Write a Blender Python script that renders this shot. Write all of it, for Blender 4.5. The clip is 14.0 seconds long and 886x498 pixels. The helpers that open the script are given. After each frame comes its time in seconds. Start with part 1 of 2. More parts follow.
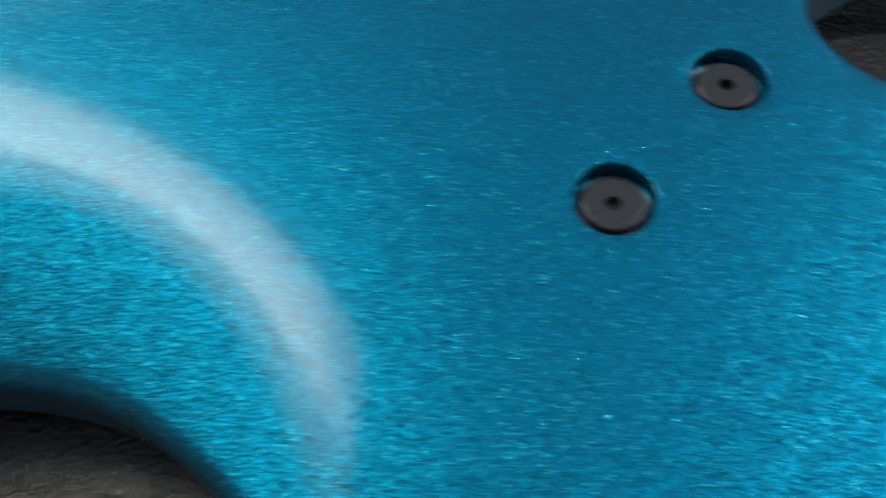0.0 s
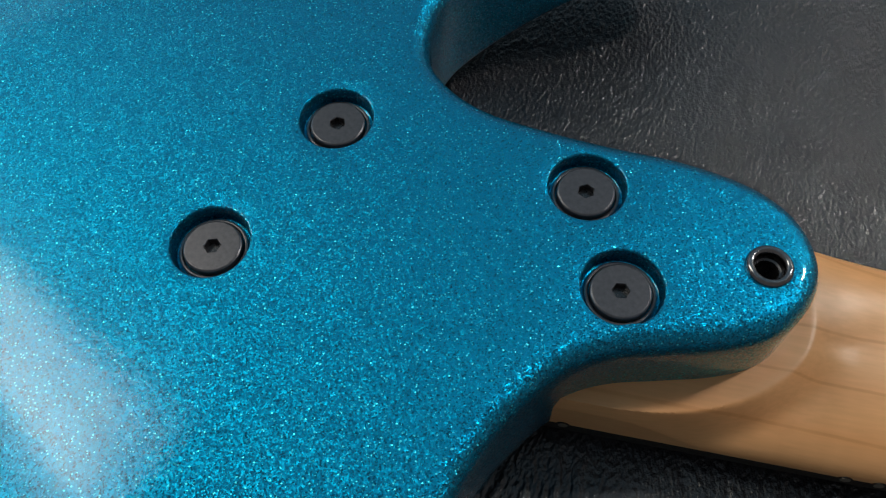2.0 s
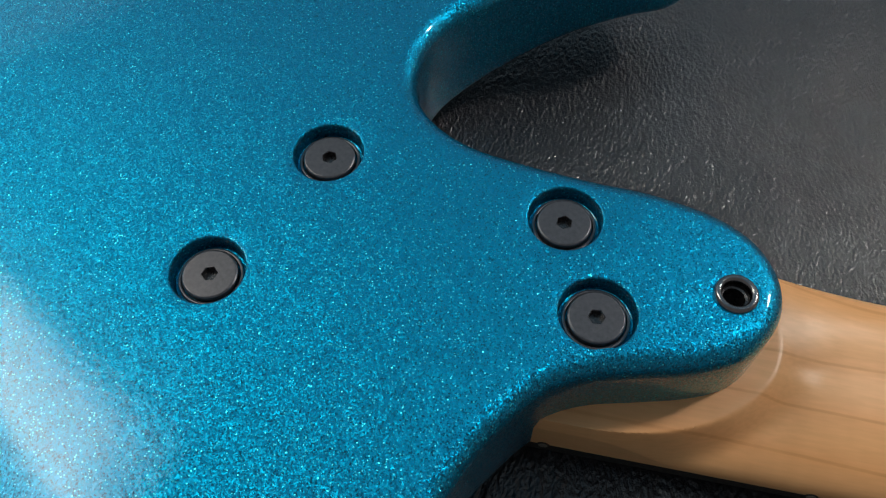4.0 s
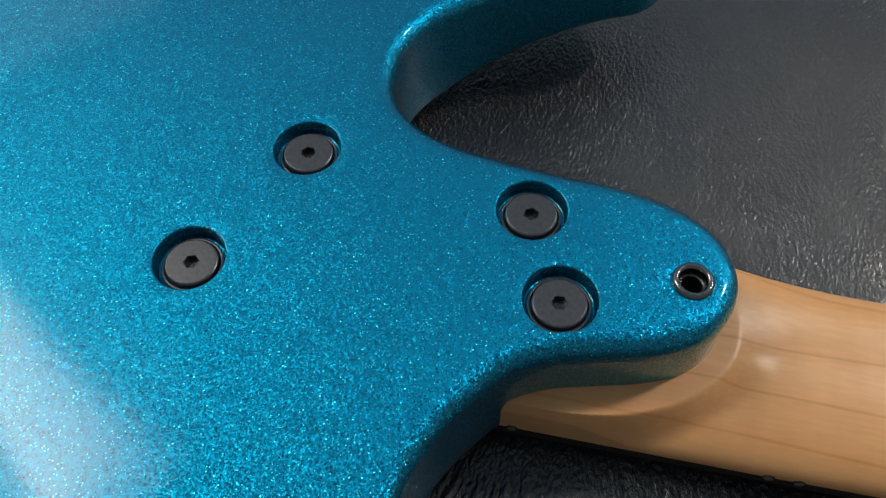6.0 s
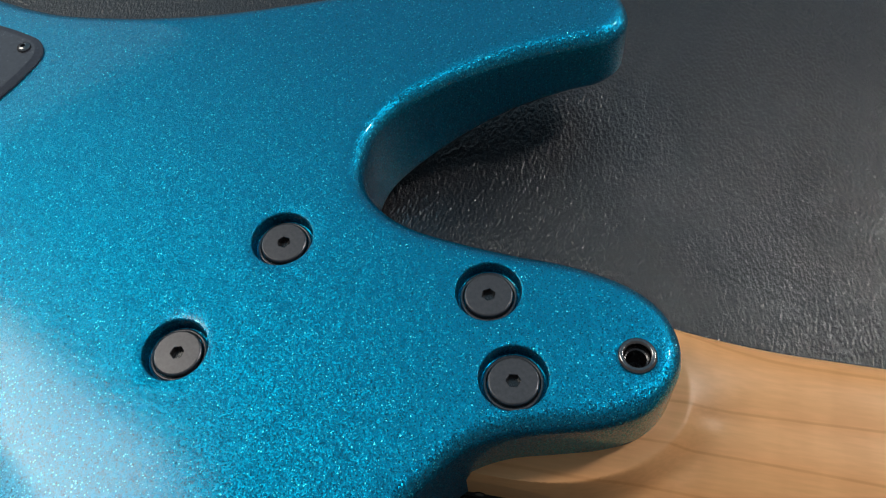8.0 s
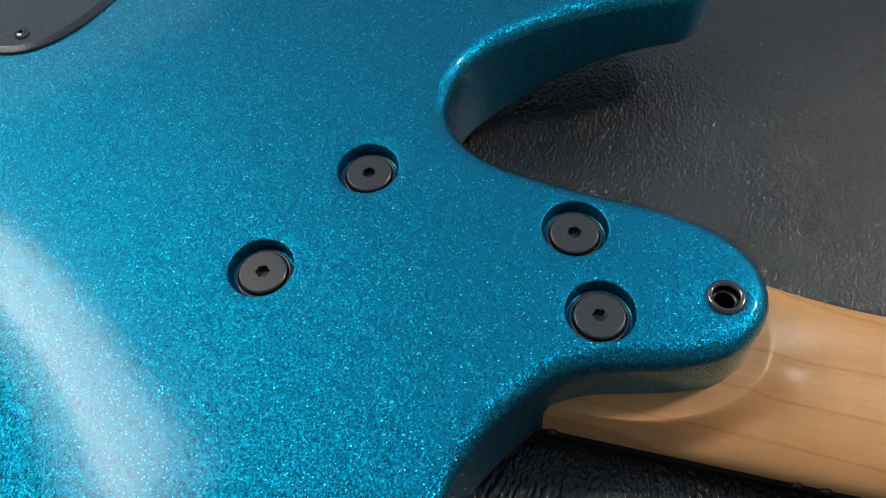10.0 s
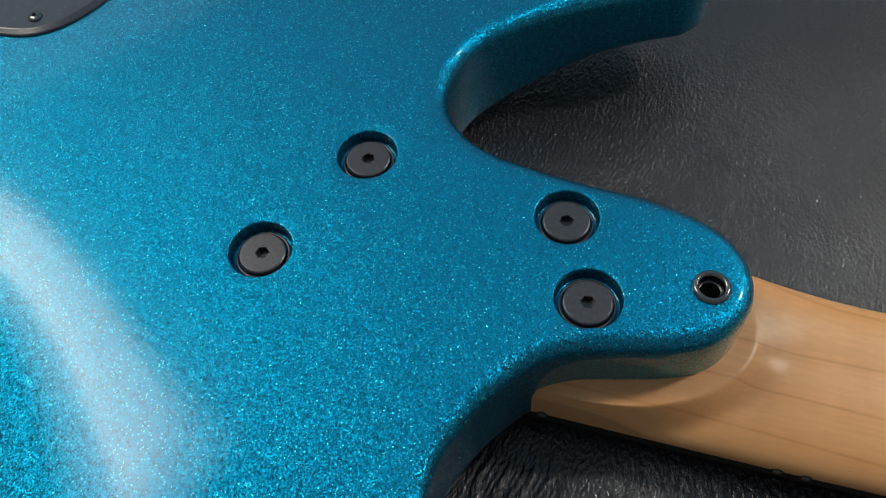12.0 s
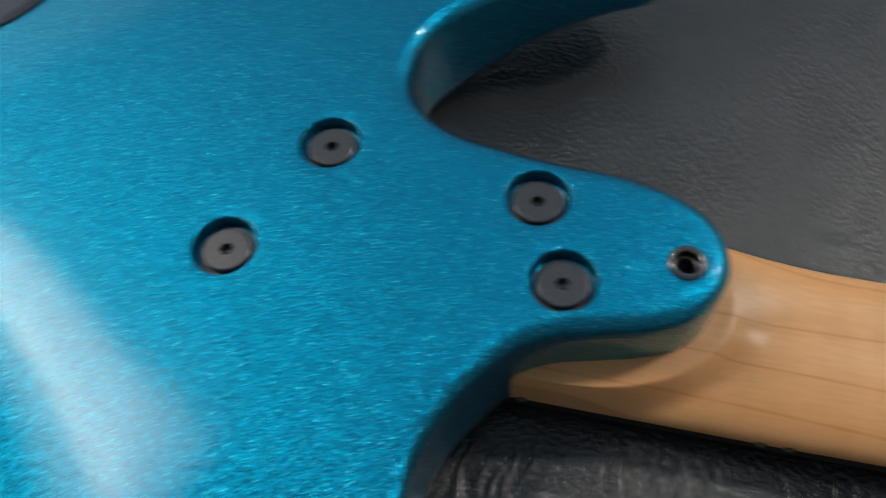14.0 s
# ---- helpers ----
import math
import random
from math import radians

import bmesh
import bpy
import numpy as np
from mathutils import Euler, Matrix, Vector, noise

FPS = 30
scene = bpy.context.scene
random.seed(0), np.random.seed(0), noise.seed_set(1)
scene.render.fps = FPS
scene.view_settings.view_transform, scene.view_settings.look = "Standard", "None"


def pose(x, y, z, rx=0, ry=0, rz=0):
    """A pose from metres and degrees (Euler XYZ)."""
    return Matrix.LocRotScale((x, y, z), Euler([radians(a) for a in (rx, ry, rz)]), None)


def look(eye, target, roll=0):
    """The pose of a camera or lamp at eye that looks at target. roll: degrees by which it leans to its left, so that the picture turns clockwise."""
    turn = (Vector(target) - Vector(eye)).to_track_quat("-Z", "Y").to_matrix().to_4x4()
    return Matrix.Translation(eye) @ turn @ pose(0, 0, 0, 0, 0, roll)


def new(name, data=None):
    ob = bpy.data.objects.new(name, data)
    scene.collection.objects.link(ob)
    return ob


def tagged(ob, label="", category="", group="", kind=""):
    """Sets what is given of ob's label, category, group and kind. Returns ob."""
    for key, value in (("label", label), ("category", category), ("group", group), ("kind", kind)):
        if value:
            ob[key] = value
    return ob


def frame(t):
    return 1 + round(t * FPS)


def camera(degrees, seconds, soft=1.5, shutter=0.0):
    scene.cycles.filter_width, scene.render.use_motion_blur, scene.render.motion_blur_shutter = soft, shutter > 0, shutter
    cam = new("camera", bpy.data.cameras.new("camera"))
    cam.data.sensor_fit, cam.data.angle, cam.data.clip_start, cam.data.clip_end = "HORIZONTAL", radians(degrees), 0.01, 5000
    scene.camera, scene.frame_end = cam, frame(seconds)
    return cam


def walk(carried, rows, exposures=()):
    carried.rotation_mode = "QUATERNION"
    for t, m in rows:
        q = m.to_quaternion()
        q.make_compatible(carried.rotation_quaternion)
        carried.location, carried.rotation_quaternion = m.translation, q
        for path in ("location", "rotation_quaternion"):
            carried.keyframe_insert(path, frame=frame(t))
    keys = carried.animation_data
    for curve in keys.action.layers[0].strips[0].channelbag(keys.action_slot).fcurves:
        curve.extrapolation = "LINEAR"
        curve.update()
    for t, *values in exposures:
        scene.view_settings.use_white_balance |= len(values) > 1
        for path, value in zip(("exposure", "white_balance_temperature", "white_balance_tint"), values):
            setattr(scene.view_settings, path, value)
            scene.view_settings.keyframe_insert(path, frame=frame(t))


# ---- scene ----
from mathutils import geometry

# The instrument lies face down on the mat; BACK is the height of its back above the mat.
BACK = 0.0478

cam = camera(56.94, 14.0, soft=1.15, shutter=0.33)
ROWS = [
    (0.0, -0.00131, -0.10387, 0.15726, -21.696, -61.096, -5.029),
    (0.2, 0.03046, -0.09408, 0.15256, -19.726, -60.89, -5.086),
    (0.3, 0.0395, -0.0899, 0.1532, -19.6, -60.9, -5.25),
    (0.5, 0.0485, -0.0818, 0.15097, -18.407, -60.862, -4.738),
    (0.7, 0.05301, -0.07689, 0.15322, -17.832, -61.001, -4.478),
    (1.0, 0.05803, -0.07799, 0.15766, -16.847, -60.942, -3.937),
    (1.5, 0.06655, -0.08543, 0.16094, -15.262, -60.734, -3.223),
    (2.0, 0.07864, -0.08276, 0.1654, -14.725, -60.32, -3.23),
    (2.5, 0.08128, -0.08294, 0.1681, -14.709, -59.917, -3.34),
    (5.0, 0.08207, -0.09157, 0.17763, -12.877, -57.888, -1.401),
    (5.5, 0.08974, -0.09367, 0.17747, -12.884, -57.672, -1.403),
    (6.0, 0.09194, -0.09546, 0.17967, -13.851, -57.592, -2.258),
    (6.5, 0.09081, -0.1022, 0.18148, -15.782, -57.401, -4.022),
    (7.0, 0.10785, -0.09046, 0.2052, -17.296, -56.834, -6.764),
    (7.2, 0.1114, -0.08145, 0.20819, -17.8, -57.014, -8.048),
    (9.3, 0.1051, -0.09671, 0.19646, -18.169, -55.863, -7.417),
    (9.5, 0.1001, -0.09971, 0.19763, -18.53, -55.889, -6.968),
    (10.0, 0.09245, -0.10485, 0.19569, -19.275, -56.572, -5.929),
    (10.5, 0.09138, -0.10765, 0.196, -19.73, -56.842, -5.495),
    (11.0, 0.08899, -0.11112, 0.1963, -20.577, -57.053, -5.407),
    (11.5, 0.094, -0.11171, 0.20148, -21.045, -56.991, -5.711),
    (12.0, 0.09932, -0.10691, 0.2004, -21.269, -57.379, -6.415),
    (12.5, 0.09749, -0.10167, 0.19704, -21.613, -57.415, -6.779),
    (13.0, 0.09557, -0.10175, 0.19679, -21.765, -57.85, -7.119),
    (13.5, 0.09171, -0.10369, 0.19763, -21.369, -58.167, -6.924),
    (13.9, 0.09122, -0.10863, 0.19515, -20.223, -57.706, -6.489),
    (14.0, 0.1, -0.10159, 0.19625, -18.689, -58.982, -6.958),
]


def eye_pose(x, y, z, yaw, pitch, roll):
    return pose(x, y, z + BACK, 90 + pitch, 0, -yaw) @ pose(0, 0, 0, 0, 0, roll)


walk(cam, [(r[0], eye_pose(*r[1:])) for r in ROWS], [(0.0, 0.24), (1.0, 0.22), (2.5, 0.36), (5.0, 0.46), (7.0, 0.47), (9.5, 0.47), (11.0, 0.38), (14.0, 0.42)])

# ---- light: a soft lamp at the body's far end, a window, a small lamp beyond the neck, an added sky gradient ----
world = bpy.data.worlds.new("sky_fill")
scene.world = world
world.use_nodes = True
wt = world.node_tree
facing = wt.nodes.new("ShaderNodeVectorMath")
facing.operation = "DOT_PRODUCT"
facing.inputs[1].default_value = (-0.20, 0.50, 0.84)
sky_fill = wt.nodes.new("ShaderNodeValToRGB")
sky_fill.color_ramp.interpolation = "EASE"
# added sky gradient lights the back: pale, cool towards the window, dim elsewhere
sky_fill.color_ramp.elements[0].position, sky_fill.color_ramp.elements[0].color = 0.42, (1.08, 1.02, 1.0, 1)
sky_fill.color_ramp.elements[1].position, sky_fill.color_ramp.elements[1].color = 1.0, (1.15, 1.88, 2.35, 1)
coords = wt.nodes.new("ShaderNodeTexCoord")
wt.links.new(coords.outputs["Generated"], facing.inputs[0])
wt.links.new(facing.outputs["Value"], sky_fill.inputs[0])
wt.links.new(sky_fill.outputs[0], wt.nodes["Background"].inputs["Color"])
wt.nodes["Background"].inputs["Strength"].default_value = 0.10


def area_lamp(name, eye, target, w, h, watts, colour):
    data = bpy.data.lights.new(name, "AREA")
    data.shape, data.size, data.size_y, data.energy, data.color = "RECTANGLE", w, h, watts, colour
    ob = new(name, data)
    ob.matrix_world = look(eye, target)
    return ob


softbox = area_lamp("softbox_light", (-1.77, 0.656, 2.19), (-0.12, -0.05, BACK), 1.12, 1.72, 60.0, (1.0, 0.92, 0.77))
area_lamp("window_light", (-1.41, 1.27, 1.14), (-0.05, 0.1, BACK), 0.78, 0.54, 0.55, (0.76, 0.90, 1.0))
area_lamp("lamp_light", (0.98, 0.68, 1.10), (0.08, 0.03, BACK), 0.14, 0.14, 5.4, (1.0, 0.93, 0.86))


def fade(lamp):
    """The soft lamp's cloth is brightest along one border and fades towards the other three."""
    lamp.data.use_nodes = True
    nt = lamp.data.node_tree
    geo = nt.nodes.new("ShaderNodeNewGeometry")
    sep = nt.nodes.new("ShaderNodeSeparateXYZ")
    nt.links.new(geo.outputs["Parametric"], sep.inputs[0])
    out = []
    for k, stops in ((0, FADE_ACROSS), (1, FADE_ALONG)):
        r = nt.nodes.new("ShaderNodeValToRGB")
        r.color_ramp.interpolation = "EASE"
        while len(r.color_ramp.elements) < len(stops):
            r.color_ramp.elements.new(0.5)
        for e, (p, v) in zip(r.color_ramp.elements, stops):
            e.position, e.color = p, (v, v, v, 1)
        nt.links.new(sep.outputs[k], r.inputs[0])
        out.append(r.outputs[0])
    m = nt.nodes.new("ShaderNodeMath")
    m.operation = "MULTIPLY"
    nt.links.new(out[0], m.inputs[0])
    nt.links.new(out[1], m.inputs[1])
    nt.links.new(m.outputs[0], nt.nodes["Emission"].inputs["Strength"])


FADE_ACROSS = [(0.0, 0.0), (0.22, 0.03), (0.46, 0.72), (0.66, 1.0), (0.78, 0.36), (1.0, 0.04)]
FADE_ALONG = [(0.0, 0.0), (0.3, 1.0), (0.8, 1.0), (1.0, 0.3)]
fade(softbox)


# ---- materials ----
def node_material(name):
    mat = bpy.data.materials.new(name)
    mat.use_nodes = True
    nt = mat.node_tree
    return mat, nt, nt.nodes["Principled BSDF"]


def add(nt, kind, **values):
    n = nt.nodes.new(kind)
    for k, v in values.items():
        if k in n.inputs:
            n.inputs[k].default_value = v
    return n


def ramp(nt, src, stops):
    r = nt.nodes.new("ShaderNodeValToRGB")
    while len(r.color_ramp.elements) < len(stops):
        r.color_ramp.elements.new(0.5)
    for e, (p, c) in zip(r.color_ramp.elements, stops):
        e.position, e.color = p, (*c, 1) if len(c) == 3 else c
    nt.links.new(src, r.inputs[0])
    return r.outputs[0]


def bump(nt, height, strength, distance, normal=None):
    b = add(nt, "ShaderNodeBump", Strength=strength, Distance=distance)
    nt.links.new(height, b.inputs["Height"])
    if normal is not None:
        nt.links.new(normal, b.inputs["Normal"])
    return b.outputs[0]


def place(nt, scale=(1, 1, 1), turn=0.0):
    c = nt.nodes.new("ShaderNodeTexCoord")
    m = nt.nodes.new("ShaderNodeMapping")
    m.inputs["Scale"].default_value = scale
    m.inputs["Rotation"].default_value = (0, 0, turn)
    nt.links.new(c.outputs["Object"], m.inputs[0])
    return m.outputs[0]


def maths(nt, op, a, b=None, c=None):
    n = nt.nodes.new("ShaderNodeMath")
    n.operation = op
    for k, v in enumerate((a, b, c)):
        if v is None:
            continue
        if isinstance(v, (int, float)):
            n.inputs[k].default_value = v
        else:
            nt.links.new(v, n.inputs[k])
    return n.outputs[0]


def vector(nt, op, a, b=None, scale=None):
    n = nt.nodes.new("ShaderNodeVectorMath")
    n.operation = op
    for k, v in ((0, a), (1, b), (3, scale)):
        if v is None:
            continue
        if isinstance(v, (int, float, tuple)):
            n.inputs[k].default_value = v
        else:
            nt.links.new(v, n.inputs[k])
    return n.outputs[0]


def blend(nt, kind, amount, a, b):
    n = nt.nodes.new("ShaderNodeMix")
    n.data_type, n.blend_type = "RGBA", kind
    for k, v in ((0, amount), (6, a), (7, b)):
        if isinstance(v, (int, float, tuple)):
            n.inputs[k].default_value = (*v, 1) if isinstance(v, tuple) else v
        else:
            nt.links.new(v, n.inputs[k])
    return n.outputs[2]


def flake_paint():
    """Fine teal metal flakes, each tilted its own way, with coarser bright ones strewn among them, under a clear coat."""
    mat, nt, p = node_material("teal_flake_paint")
    at = place(nt)
    fine = add(nt, "ShaderNodeTexVoronoi", Scale=3000.0)
    coarse = add(nt, "ShaderNodeTexVoronoi", Scale=1750.0)
    for v in (fine, coarse):
        nt.links.new(at, v.inputs["Vector"])
    pick = nt.nodes.new("ShaderNodeSeparateColor")
    nt.links.new(coarse.outputs["Color"], pick.inputs[0])
    tone = nt.nodes.new("ShaderNodeSeparateColor")
    nt.links.new(fine.outputs["Color"], tone.inputs[0])
    # a bright flake fills the middle of about one coarse cell in four
    chosen = maths(nt, "GREATER_THAN", pick.outputs[1], 0.74)
    middle = maths(nt, "LESS_THAN", coarse.outputs["Distance"], maths(nt, "MULTIPLY_ADD", pick.outputs[2], 0.22, 0.18))
    flake = maths(nt, "MULTIPLY", chosen, middle)
    body = ramp(nt, tone.outputs[1], [(0.0, (0.0, 0.115, 0.205)), (0.25, (0.0, 0.262, 0.47)), (0.75, (0.0, 0.335, 0.60)), (1.0, (0.0, 0.395, 0.69))])
    nt.links.new(blend(nt, "MIX", flake, body, (0.05, 0.80, 1.0)), p.inputs["Base Color"])
    fine_tilt = vector(nt, "SCALE", vector(nt, "SUBTRACT", fine.outputs["Color"], (0.5, 0.5, 0.5)), scale=0.48)
    wide_tilt = vector(nt, "SCALE", vector(nt, "SUBTRACT", coarse.outputs["Color"], (0.5, 0.85, 0.5)), scale=maths(nt, "MULTIPLY", flake, 0.62))
    geo = nt.nodes.new("ShaderNodeNewGeometry")
    leaning = vector(nt, "ADD", vector(nt, "ADD", geo.outputs["Normal"], fine_tilt), wide_tilt)
    nt.links.new(vector(nt, "NORMALIZE", leaning), p.inputs["Normal"])
    p.inputs["Metallic"].default_value = 0.97
    p.inputs["Roughness"].default_value = 0.38
    p.inputs["Specular IOR Level"].default_value = 0.0
    p.inputs["Coat Weight"].default_value = 1.0
    p.inputs["Coat Roughness"].default_value = 0.06
    p.inputs["Coat IOR"].default_value = 1.36
    peel = add(nt, "ShaderNodeTexNoise", Scale=420.0, Detail=2.0)
    nt.links.new(at, peel.inputs["Vector"])
    nt.links.new(bump(nt, peel.outputs[0], 0.05, 0.0006), p.inputs["Coat Normal"])
    return mat


def leather():
    """Embossed leatherette: a fine pebble with short raised ridges, glossy on the crests."""
    mat, nt, p = node_material("black_leatherette")
    at = place(nt)
    slant = place(nt, (1.0, 0.54, 1.0), radians(-32))
    ridge = add(nt, "ShaderNodeTexNoise", Scale=950.0, Detail=1.0, Roughness=0.4)
    nt.links.new(slant, ridge.inputs["Vector"])
    specks = add(nt, "ShaderNodeTexNoise", Scale=1700.0, Detail=2.0, Roughness=0.6)
    nt.links.new(at, specks.inputs["Vector"])
    n1 = bump(nt, ridge.outputs[0], 1.0, 0.00056)
    n3 = bump(nt, specks.outputs[0], 1.0, 0.00018, n1)
    nt.links.new(n3, p.inputs["Normal"])
    broad = add(nt, "ShaderNodeTexNoise", Scale=14.0, Detail=3.0)
    nt.links.new(at, broad.inputs["Vector"])
    nt.links.new(ramp(nt, broad.outputs[0], [(0.3, (0.011, 0.0105, 0.013)), (0.7, (0.017, 0.016, 0.020))]), p.inputs["Base Color"])
    nt.links.new(ramp(nt, specks.outputs[0], [(0.35, (0.52,) * 3), (0.65, (0.36,) * 3)]), p.inputs["Roughness"])
    p.inputs["Specular IOR Level"].default_value = 0.4
    p.inputs["Coat Weight"].default_value = 1.0
    p.inputs["Coat IOR"].default_value = 1.58
    p.inputs["Coat Roughness"].default_value = 0.12
    nt.links.new(n3, p.inputs["Coat Normal"])
    return mat


def maple():
    """Pale satin maple: thin growth lines along the neck, faint figure across it."""
    mat, nt, p = node_material("maple")
    at = place(nt, (0.12, 1.0, 1.6), radians(3))
    warp = add(nt, "ShaderNodeTexNoise", Scale=26.0, Detail=2.0)
    nt.links.new(at, warp.inputs["Vector"])
    rings = add(nt, "ShaderNodeTexWave", Scale=20.0, Distortion=14.0, Detail=2.0)
    rings.inputs["Detail Scale"].default_value = 0.55
    rings.bands_direction = "Y"
    nt.links.new(at, rings.inputs["Vector"])
    fine = add(nt, "ShaderNodeTexNoise", Scale=900.0, Detail=3.0)
    nt.links.new(at, fine.inputs["Vector"])
    across = add(nt, "ShaderNodeTexNoise", Scale=110.0, Detail=2.0)
    nt.links.new(place(nt, (1.0, 0.22, 0.22), radians(-8)), across.inputs["Vector"])
    line = ramp(nt, rings.outputs[1], [(0.0, (1.0, 0.54, 0.24)), (0.80, (0.99, 0.52, 0.228)), (0.985, (0.98, 0.51, 0.22)), (0.998, (0.87, 0.42, 0.165))])
    c = blend(nt, "MULTIPLY", 1.0, line, ramp(nt, fine.outputs[0], [(0.3, (0.92, 0.90, 0.87)), (0.7, (1.0, 1.0, 1.0))]))
    c = blend(nt, "MULTIPLY", 1.0, c, ramp(nt, warp.outputs[0], [(0.3, (0.94, 0.90, 0.86)), (0.7, (1.0, 1.0, 1.0))]))
    c = blend(nt, "MULTIPLY", 1.0, c, ramp(nt, across.outputs[0], [(0.35, (0.95, 0.93, 0.91)), (0.6, (1.0, 1.0, 1.0))]))
    nt.links.new(c, p.inputs["Base Color"])
    nt.links.new(ramp(nt, across.outputs[0], [(0.3, (0.42,) * 3), (0.7, (0.33,) * 3)]), p.inputs["Roughness"])
    nt.links.new(bump(nt, fine.outputs[0], 0.08, 0.0002), p.inputs["Normal"])
    return mat


def plain(name, colour, rough, metal=0.0, scale=900.0, amount=0.15, relief=0.05):
    mat, nt, p = node_material(name)
    at = place(nt)
    n = add(nt, "ShaderNodeTexNoise", Scale=scale, Detail=4.0)
    nt.links.new(at, n.inputs["Vector"])
    lo = tuple(c * (1 - amount) for c in colour)
    hi = tuple(min(1, c * (1 + amount)) for c in colour)
    nt.links.new(ramp(nt, n.outputs[0], [(0.3, lo), (0.7, hi)]), p.inputs["Base Color"])
    nt.links.new(ramp(nt, n.outputs[0], [(0.3, (rough * 0.85,) * 3), (0.7, (min(1, rough * 1.15),) * 3)]), p.inputs["Roughness"])
    nt.links.new(bump(nt, n.outputs[0], relief, 0.0002), p.inputs["Normal"])
    p.inputs["Metallic"].default_value = metal
    return mat


PAINT = flake_paint()
LEATHER = leather()
MAPLE = maple()
BLACK_METAL = plain("black_oxide_steel", (0.135, 0.130, 0.140), 0.38, 0.8)
BLACK_CHROME = plain("black_chrome", (0.24, 0.24, 0.25), 0.2, 1.0, relief=0.01)
SOCKET = plain("dark_socket", (0.10, 0.10, 0.105), 0.28, 0.9)
PLATE = plain("black_plastic", (0.060, 0.068, 0.092), 0.24)
EBONY = plain("dark_fingerboard", (0.022, 0.017, 0.014), 0.5)
PEARL = plain("white_dot", (0.22, 0.19, 0.15), 0.35)
NICKEL = plain("nickel", (0.55, 0.54, 0.52), 0.25, 1.0)


# ---- building helpers ----
def part(name, bm, material, parent=None, label="", smooth=True, shift=(0, 0, 0), sharp=40):
    bmesh.ops.recalc_face_normals(bm, faces=bm.faces[:])
    me = bpy.data.meshes.new(name)
    bm.to_mesh(me)
    bm.free()
    me.materials.append(material)
    if smooth:
        me.polygons.foreach_set("use_smooth", [True] * len(me.polygons))
        me.set_sharp_from_angle(angle=radians(sharp))
    ob = new(name, me)
    ob.location = shift
    if parent is not None:
        ob.parent = parent
    return tagged(ob, label)


def spline(points, per=14):
    """A closed smooth line through the points."""
    n, out = len(points), []
    for i in range(n):
        p = [Vector(points[(i + k) % n]) for k in (-1, 0, 1, 2)]
        d = [max((p[k + 1] - p[k]).length, 1e-6) ** 0.5 for k in range(3)]
        m1 = (p[1] - p[0]) / d[0] - (p[2] - p[0]) / (d[0] + d[1]) + (p[2] - p[1]) / d[1]
        m2 = (p[2] - p[1]) / d[1] - (p[3] - p[1]) / (d[1] + d[2]) + (p[3] - p[2]) / d[2]
        m1, m2 = m1 * d[1], m2 * d[1]
        for j in range(per):
            u = j / per
            out.append((2 * u**3 - 3 * u**2 + 1) * p[1] + (u**3 - 2 * u**2 + u) * m1 + (-2 * u**3 + 3 * u**2) * p[2] + (u**3 - u**2) * m2)
    return out


def even(line, step):
    """The closed line again, in even steps."""
    pts = np.array([tuple(p) for p in line] + [tuple(line[0])])
    s = np.r_[0, np.cumsum(np.hypot(*np.diff(pts, axis=0).T))]
    u = np.linspace(0, s[-1], max(8, int(s[-1] / step)), endpoint=False)
    return np.stack([np.interp(u, s, pts[:, 0]), np.interp(u, s, pts[:, 1])], 1)


def inward(line):
    """Unit normals that point into a closed line that runs anticlockwise."""
    d = np.roll(line, -2, 0) - np.roll(line, 2, 0)
    d /= np.hypot(d[:, 0], d[:, 1])[:, None]
    return np.stack([-d[:, 1], d[:, 0]], 1)


def inside(pts, line):
    x, y = pts[:, 0][:, None], pts[:, 1][:, None]
    x0, y0 = line[:, 0][None], line[:, 1][None]
    x1, y1 = np.roll(line[:, 0], -1)[None], np.roll(line[:, 1], -1)[None]
    cross = ((y0 > y) != (y1 > y)) & (x < (x1 - x0) * (y - y0) / (y1 - y0 + 1e-15) + x0)
    return cross.sum(1) % 2 == 1


def revolve(bm, profile, n=48, centre=(0, 0), cap_first=False, cap_last=False):
    """A turned shape from rows of radius and height."""
    rings = []
    for r, z in profile:
        rings.append([bm.verts.new((centre[0] + r * math.cos(2 * math.pi * i / n), centre[1] + r * math.sin(2 * math.pi * i / n), z)) for i in range(n)])
    for a, b in zip(rings, rings[1:]):
        for i in range(n):
            bm.faces.new((a[i], a[(i + 1) % n], b[(i + 1) % n], b[i]))
    if cap_first:
        bm.faces.new(rings[0])
    if cap_last:
        bm.faces.new(rings[-1])
    return rings


# ---- the mat ----
def mat_height(x, y):
    """Broad unevenness, short raised wrinkles, and long creases on the near side."""
    broad = 0.0010 * noise.noise(Vector((x * 14, y * 14, 0))) - 0.0014
    w = 0.004 * noise.noise(Vector((x * 90, y * 90, 3)))
    c, d = math.cos(0.55), math.sin(0.55)
    a, b = c * x + d * y, -d * x + c * y
    n1 = noise.noise(Vector((a * 330, b * 120, 7 + w * 40)))
    lump = 0.00030 * min(1.0, max(0.12, (y + 0.01) / 0.04)) * math.exp(-((n1 / 0.11) ** 2)) * max(0.0, 0.35 + noise.noise(Vector((x * 150, y * 150, 20))))
    n2 = noise.noise(Vector(((x + w * 0.7) * 260, y * 26, 12)))
    long = 0.00055 * math.exp(-((n2 / 0.15) ** 2)) * min(1.0, max(0.0, (0.0 - y) / 0.03)) * min(1.0, max(0.0, 0.6 + 2.0 * noise.noise(Vector((x * 60, y * 40, 5)))))
    grain = 0.00011 * noise.noise(Vector((x * 900, y * 900, 30)))
    return broad + lump - long + grain


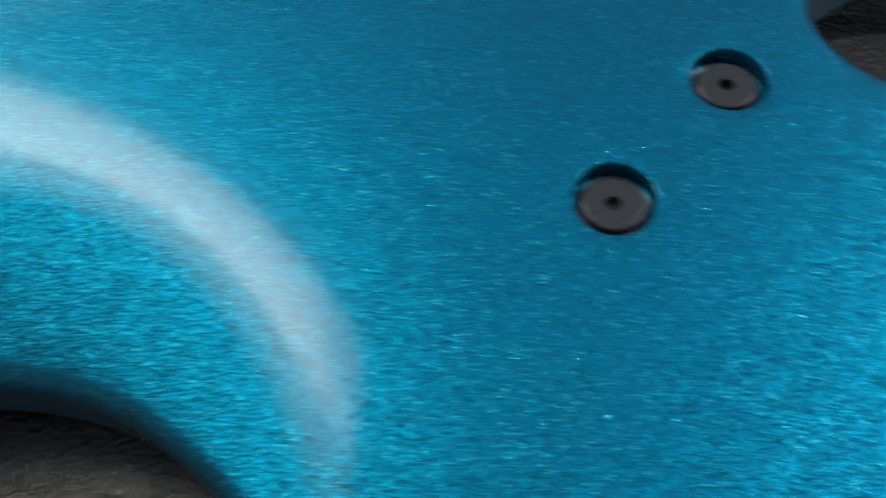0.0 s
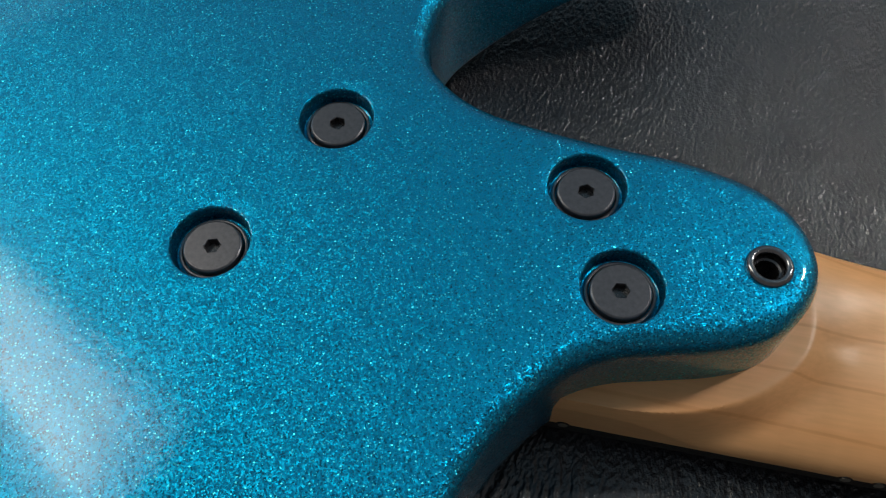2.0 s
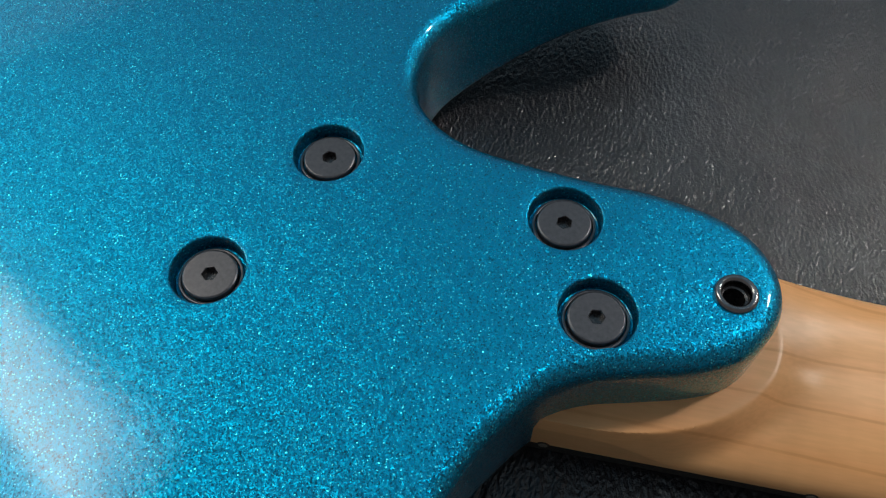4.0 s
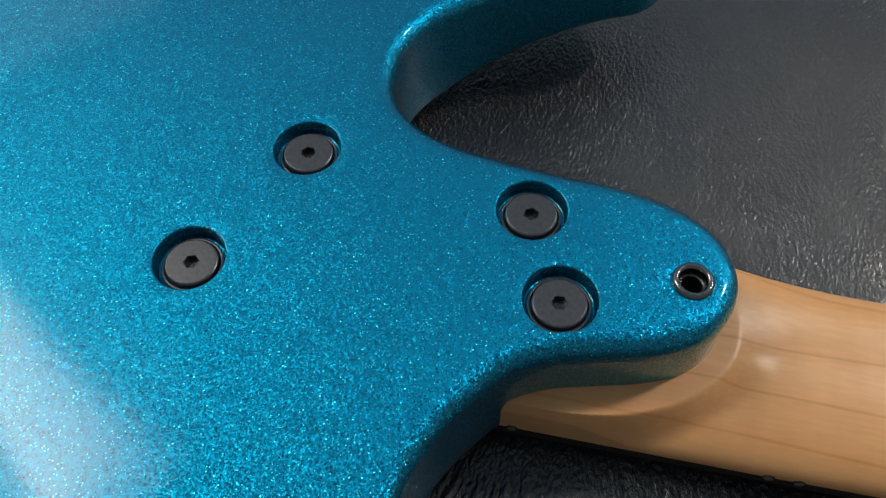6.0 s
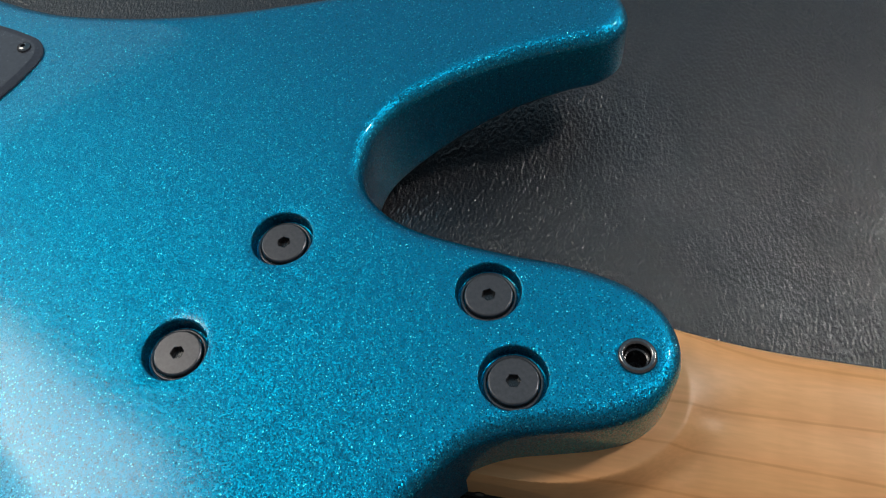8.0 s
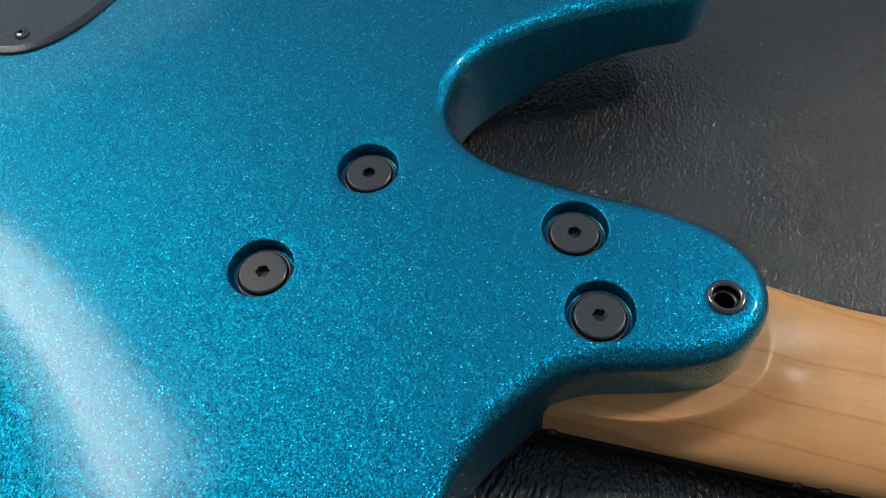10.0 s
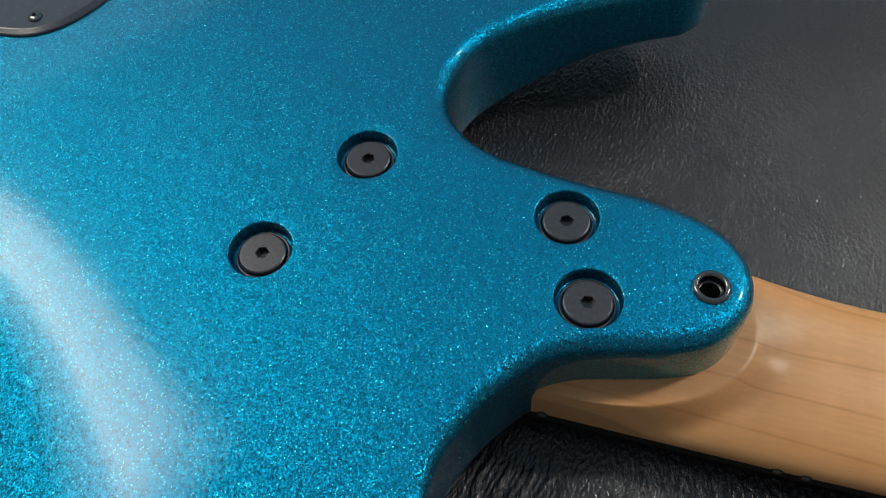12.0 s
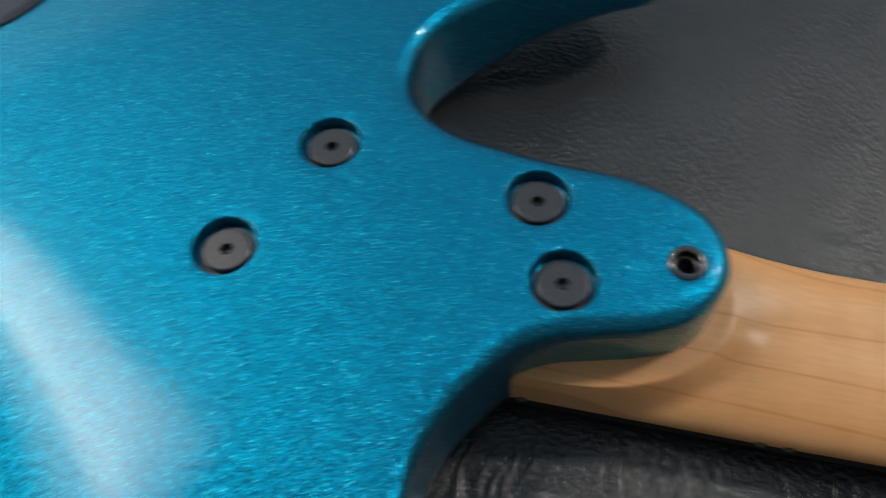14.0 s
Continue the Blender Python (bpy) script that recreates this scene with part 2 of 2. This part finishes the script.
def build_mat():
    # a fine sheet where the bare mat shows, with a plain skirt round it
    xs = np.r_[np.linspace(-0.9, -0.16, 30), np.arange(-0.15, 0.029, 0.006), np.arange(0.03, 0.30, 0.0005), np.linspace(0.31, 0.9, 30)]
    ys = np.r_[np.linspace(-0.9, -0.16, 30), np.arange(-0.15, -0.101, 0.005), np.arange(-0.10, 0.27, 0.0009), np.linspace(0.28, 0.9, 30)]
    verts = [(x, y, mat_height(x, y)) for x in xs for y in ys]
    m = len(ys)
    faces = [(i * m + j, (i + 1) * m + j, (i + 1) * m + j + 1, i * m + j + 1) for i in range(len(xs) - 1) for j in range(m - 1)]
    me = bpy.data.meshes.new("mat_ground")
    me.from_pydata(verts, [], faces)
    me.materials.append(LEATHER)
    me.polygons.foreach_set("use_smooth", [True] * len(me.polygons))
    tagged(new("mat_ground", me), "black grained leatherette mat with creases under the bass", "mat", kind="structure")


build_mat()

# ---- the bass guitar ----
guitar = tagged(new("bass_guitar"), "teal metal-flake bass guitar with maple neck, face down on mat", "bass guitar")
guitar.location = (0, 0, BACK)

OUTLINE = [
    (140.8, 18), (140.0, 26.3), (135.3, 34.6), (126.2, 41.2), (108.5, 46.1), (90, 47.6), (73, 49.7), (57, 53), (46.5, 58.6), (39, 67),
    (36.6, 79), (38.4, 91), (45.5, 103), (61, 117), (79, 128.4), (98, 137), (110, 141.8), (116.2, 149.5), (115.5, 160), (105, 173),
    (82, 179), (50, 171), (16, 157.2), (-13, 147), (-34, 140.7), (-56, 136), (-79, 133.3), (-103, 133), (-131, 138.6), (-165, 152),
    (-215, 168), (-275, 162), (-325, 125), (-348, 60), (-343, -20), (-312, -88), (-258, -120), (-205, -112), (-160, -88), (-123, -76.5),
    (-94, -75.8), (-65, -84.6), (-30, -105), (15, -130), (70, -152), (115, -158), (136, -146), (130, -126), (104, -104), (80, -84),
]
OUTLINE += [(69.5, -64), (68.5, -48), (73.5, -33.5), (80, -23), (87.5, -14.2), (97, -8.8), (110, -5.2), (122, -1.9), (131.5, 2.6), (137.6, 9.4)]
BUSHING = (0.1286, 0.0181)
BOLTS = [(0.0, 0.0), (0.0196, 0.0413), (0.0854, 0.0323), (0.0965, 0.0067)]
EDGE, RIM = 0.0055, 0.00948
FRONT = -0.040
BELLY = (-0.125, -0.120)


def belly(x, y):
    """The height of the back: flat, but for the hollow cut away at the waist."""
    q = 0.144 - math.hypot(x - BELLY[0], y - BELLY[1])
    if q <= 0:
        return 0.0
    slope, run = 0.265, 0.094
    u = q / run
    return -slope * run * (u**3 - u**4 / 2) if u < 1 else -slope * (run / 2 + q - run)


def build_body():
    edge = even(spline([(x / 1000, y / 1000) for x, y in OUTLINE]), 0.0022)
    nrm = inward(edge)
    n = len(edge)
    bm = bmesh.new()

    def loop(line, drop):
        return [bm.verts.new((x, y, belly(x, y) + drop)) for x, y in line]

    def skin(a, b):
        for i in range(len(a)):
            j = (i + 1) % len(a)
            bm.faces.new((a[i], a[j], b[j], b[i]))

    # the back, with its bolt holes and the hole of the bushing
    inner = edge + nrm * EDGE
    holes = []
    bores = [(c, RIM, -0.0050) for c in BOLTS] + [(BUSHING, 0.0046, -0.012)]
    for c, r, _ in bores:
        holes.append([(c[0] + (r + 0.0006) * math.cos(a), c[1] + (r + 0.0006) * math.sin(a)) for a in np.linspace(0, 2 * math.pi, 64, endpoint=False)])
    xs, ys = np.arange(-0.35, 0.15, 0.004), np.arange(-0.165, 0.185, 0.004)
    gx, gy = np.meshgrid(xs, ys)
    gx[::2] += 0.002
    pts = np.stack([gx.ravel(), gy.ravel()], 1)
    tight = edge + nrm * (EDGE + 0.0015)
    pts = pts[inside(pts, tight)]
    for c, r, _ in bores:
        pts = pts[np.hypot(pts[:, 0] - c[0], pts[:, 1] - c[1]) > r + 0.0024]
    co = [Vector(p) for p in inner]
    loops = [list(range(n))]
    for h in holes:
        loops.append(list(range(len(co), len(co) + len(h))))
        co += [Vector(p) for p in h]
    edges = [(l[i], l[(i + 1) % len(l)]) for l in loops for i in range(len(l))]
    co += [Vector(p) for p in pts]
    vs, es, fs, ov, oe, of = geometry.delaunay_2d_cdt(co, edges, [], 0, 1e-7)
    cen = np.array([[sum(vs[i][k] for i in f) / 3 for k in (0, 1)] for f in fs])
    keep = inside(cen, inner)
    for c, r, _ in bores:
        near = np.array([math.hypot(v.x - c[0], v.y - c[1]) < r + 0.0007 for v in vs])
        keep &= ~near[np.array(fs)].all(1)
    verts = [bm.verts.new((v.x, v.y, belly(v.x, v.y))) for v in vs]
    for f, k in zip(fs, keep):
        if k:
            bm.faces.new([verts[i] for i in f])
    where = {}
    for i, o in enumerate(ov):
        for k in o:
            where[k] = i
    # rounded edge, side and front
    last = [verts[where[i]] for i in loops[0]]
    for a in range(1, 9):
        th = math.radians(90 * a / 8)
        ring = loop(edge + nrm * EDGE * (1 - math.sin(th)), -EDGE * (1 - math.cos(th)))
        skin(last, ring)
        last = ring

    def low(x, y):
        # the front is bevelled towards the tip of the short horn
        k = min(1, max(0, (y - 0.098) / 0.05)) * min(1, max(0, (x + 0.02) / 0.06))
        return FRONT + 0.0145 * k * k * (3 - 2 * k)

    for k in range(1, 6):
        ring = [bm.verts.new((x, y, (belly(x, y) - EDGE) * (1 - k / 5) + (low(x, y) + 0.004) * k / 5)) for x, y in edge]
        skin(last, ring)
        last = ring
    for a in range(1, 6):
        th = math.radians(90 * a / 5)
        ring = [bm.verts.new((x, y, low(x, y) + 0.004 * (1 - math.sin(th)))) for x, y in edge + nrm * 0.004 * (1 - math.cos(th))]
        skin(last, ring)
        last = ring
    bm.faces.new(last)
    # the counterbores, with softened rims
    for (c, bore, floor), l in zip(bores, loops[1:]):
        ring = [verts[where[i]] for i in l]
        for r, z in ((bore + 0.00042, -0.00004), (bore + 0.00025, -0.00013), (bore + 0.00012, -0.00028), (bore + 0.00003, -0.0005), (bore, -0.0008), (bore - 0.0001, floor + 0.001), (bore - 0.0004, floor + 0.0003), (bore - 0.001, floor)):
            nxt = [bm.verts.new((c[0] + r * math.cos(2 * math.pi * i / 64), c[1] + r * math.sin(2 * math.pi * i / 64), z)) for i in range(64)]
            skin(ring, nxt)
            ring = nxt
        bm.faces.new(ring)
    bmesh.ops.delete(bm, geom=[v for v in bm.verts if not v.link_faces], context="VERTS")
    return part("body", bm, PAINT, guitar, "glossy teal metal-flake body")


build_body()


def build_bolt(c, turn):
    """A flat round bolt head with a softened edge and a hexagon socket."""
    n = 60
    bm = bmesh.new()

    def hexagon(z, flat):
        out = []
        for i in range(n):
            a = 2 * math.pi * i / n
            k = (a - turn) % (math.pi / 3) - math.pi / 6
            r = flat / math.cos(k)
            out.append(bm.verts.new((r * math.cos(a), r * math.sin(a), z)))
        return out

    rings = revolve(bm, [(0.0070, -0.0065), (0.0071, -0.0028), (0.00704, -0.0025), (0.0068, -0.0023), (0.0066, -0.0022), (0.00652, -0.0022), (0.0026, -0.0022)], n)
    rings.append(hexagon(-0.0022, 0.0019))
    rings.append(hexagon(-0.0024, 0.00175))
    for a, b in zip(rings[6:], rings[7:]):
        for i in range(n):
            bm.faces.new((a[i], a[(i + 1) % n], b[(i + 1) % n], b[i]))
    bolt = part("neck_bolt", bm, BLACK_METAL, guitar, "flat round black steel neck bolt", shift=(c[0], c[1], 0), sharp=30)
    # added ring: its rim stands for the glint where the bore meets its floor
    bm = bmesh.new()
    revolve(bm, [(0.0073, -0.0060), (0.0074, -0.0037), (0.0076, -0.0035), (0.0081, -0.0035), (0.0083, -0.0037), (0.0084, -0.0060)], n)
    part("glint_ring", bm, BLACK_METAL, bolt, "thin black ring added for the bore's edge glint", sharp=50)
    bm = bmesh.new()
    top, low = hexagon(-0.0024, 0.00175), hexagon(-0.0042, 0.0017)
    for i in range(n):
        bm.faces.new((top[i], top[(i + 1) % n], low[(i + 1) % n], low[i]))
    bm.faces.new(low)
    part("hex_socket", bm, SOCKET, bolt, "dark hexagon socket", smooth=False)


for c, turn in zip(BOLTS, (0.3, 0.9, 0.5, 0.1)):
    build_bolt(c, turn)


def build_bushing():
    bm = bmesh.new()
    revolve(bm, [(0.0054, -0.0001), (0.0054, 0.0002), (0.0051, 0.0008), (0.0046, 0.0011), (0.0041, 0.0011), (0.0036, 0.0007), (0.0034, 0.0002), (0.0033, -0.0006)], 56)
    bushing = part("strap_bushing", bm, BLACK_CHROME, guitar, "black chrome strap lock bushing", shift=(*BUSHING, 0), sharp=60)
    bm = bmesh.new()
    revolve(bm, [(0.0033, -0.0006), (0.0033, -0.0020), (0.0028, -0.0022), (0.0027, -0.0095)], 40, cap_last=True)
    part("bore", bm, SOCKET, bushing, "dark bore", sharp=30)


build_bushing()


def build_plate():
    line = even(spline([(x / 1000, y / 1000) for x, y in [(-95.6, 107), (-99, 113.5), (-108, 117.5), (-135, 123), (-175, 124), (-205, 112), (-212, 88), (-195, 68), (-165, 63.2), (-135, 63), (-119, 65.2), (-110, 71.5), (-103, 81.5), (-97.5, 96)]], 8), 0.002)
    nrm = inward(line)
    bm = bmesh.new()
    last = None
    for off, z in ((0, -0.001), (0, 0.0007), (0.0004, 0.0010), (0.0022, 0.0016), (0.0027, 0.0017)):
        ring = [bm.verts.new((x, y, z)) for x, y in line + nrm * off]
        if last:
            for i in range(len(ring)):
                j = (i + 1) % len(ring)
                bm.faces.new((last[i], last[j], ring[j], ring[i]))
        last = ring
    bm.faces.new(last)
    plate = part("control_cover", bm, PLATE, guitar, "black plastic control cavity cover", smooth=False)
    for x, y in ((-0.1035, 0.1092), (-0.1207, 0.0734), (-0.196, 0.108), (-0.19, 0.076)):
        bm = bmesh.new()
        revolve(bm, [(0.0026, 0.0), (0.0025, 0.0006), (0.0018, 0.0011), (0.0009, 0.0012), (0.0007, 0.0003)], 28, cap_last=True)
        part("cover_screw", bm, BLACK_CHROME, plate, "small black screw", shift=(x, y, 0.0017))


build_plate()

# ---- the neck: a squared heel that is carved away into a rounded back ----
AXIS, HALF = 0.0133, 0.0287
LEDGE, JOINT, FACE = -0.0218, -0.0365, -0.0425


def half_width(x):
    return HALF - 0.012 * max(0.0, x - 0.16)


def carve(x, y):
    """How far a place lies past the curved end of the heel's flat."""
    # a rounded lobe about the heel's centre line
    u = max(0.0, x - 0.0985) / 0.0478
    v = (y - 0.0175) / 0.0318
    return math.hypot(u, v) - 1


def neck_height(x, y):
    s = (y - AXIS) / half_width(x)
    s = max(-1.0, min(1.0, s))
    v = (y - 0.0175) / 0.0318
    away = min(1.0, max(0.0, v * 1.3 + 0.15))
    near = 1 - away * away * (3 - 2 * away)
    round_back = LEDGE - 0.0034 * near - (0.0125 - 0.0021 * near) * (1 - (1 - abs(s) ** 2.3) ** 0.5)
    c = carve(x, y)
    if c <= 0:
        return LEDGE
    # a scoop between the flat and the round
    k = 1 - (1 - min(1.0, c / (0.27 + 0.63 * away))) ** 2
    dip = 0.0022 * min(1.0, max(0.0, (-0.25 - v) / 0.4)) * math.exp(-(((c - 0.13) / 0.09) ** 2))
    return LEDGE * (1 - k) + round_back * k - dip


def build_neck():
    bm = bmesh.new()
    xs = np.r_[np.arange(0.02, 0.085, 0.01), np.arange(0.085, 0.22, 0.0008), np.arange(0.22, 0.72, 0.02)]
    m = 110
    rows = []
    for x in xs:
        w = half_width(x)
        row = []
        for j in range(m + 1):
            s = math.sin((j / m - 0.5) * math.pi)
            y = AXIS + w * s
            row.append(bm.verts.new((x, y, max(JOINT + 0.0008, neck_height(x, y)))))
        row.append(bm.verts.new((x, AXIS + w, JOINT)))
        row.insert(0, bm.verts.new((x, AXIS - w, JOINT)))
        rows.append(row)
    for a, b in zip(rows, rows[1:]):
        for i in range(len(a) - 1):
            bm.faces.new((a[i], a[i + 1], b[i + 1], b[i]))
        bm.faces.new((a[-1], a[0], b[0], b[-1]))
    bm.faces.new(rows[0])
    bm.faces.new(rows[-1])
    part("neck", bm, MAPLE, guitar, "satin maple neck with carved heel")
    bm = bmesh.new()
    rows = []
    for x in (0.0, 0.2, 0.45, 0.72):
        w = half_width(x) - 0.0001
        rows.append([bm.verts.new((x, AXIS + a * w, z)) for a, z in ((-1, JOINT - 0.0001), (-1, FACE + 0.0008), (-0.96, FACE), (0.96, FACE), (1, FACE + 0.0008), (1, JOINT - 0.0001))])
    for a, b in zip(rows, rows[1:]):
        for i in range(6):
            bm.faces.new((a[i], a[(i + 1) % 6], b[(i + 1) % 6], b[i]))
    bm.faces.new(rows[0])
    bm.faces.new(rows[-1])
    board = part("fingerboard", bm, EBONY, guitar, "dark fingerboard", smooth=False)
    for x in (0.0896, 0.1582, 0.1660):
        for side in (-1,):
            for name, r, out, mat, tag in (("dot_ring", 0.00165, 0.00025, EBONY, "dark ring round the dot"), ("side_dot", 0.0012, 0.0004, PEARL, "white side dot")):
                bm = bmesh.new()
                revolve(bm, [(r, -0.0006), (r, out)], 28, cap_last=True)
                bmesh.ops.rotate(bm, cent=(0, 0, 0), matrix=Matrix.Rotation(math.pi / 2, 3, "X"), verts=bm.verts[:])
                part(name, bm, mat, board, tag, smooth=False, shift=(x, AXIS - half_width(x), JOINT - 0.0002))
    # frets, spaced for a long scale
    bridge = 0.0896 - 0.374
    for k in range(1, 22):
        x = bridge + 0.8636 * 2 ** (-k / 12)
        if 0.03 < x < 0.7:
            bm = bmesh.new()
            w = half_width(x) - 0.0015
            a = [bm.verts.new((x + 0.0012 * math.cos(t), AXIS - w, FACE - 0.0011 * math.sin(t))) for t in np.linspace(0, math.pi, 7)]
            b = [bm.verts.new((v.co.x, AXIS + w, v.co.z)) for v in a]
            for i in range(6):
                bm.faces.new((a[i], a[i + 1], b[i + 1], b[i]))
            bm.faces.new(a)
            bm.faces.new(b)
            part("fret", bm, NICKEL, board)


build_neck()
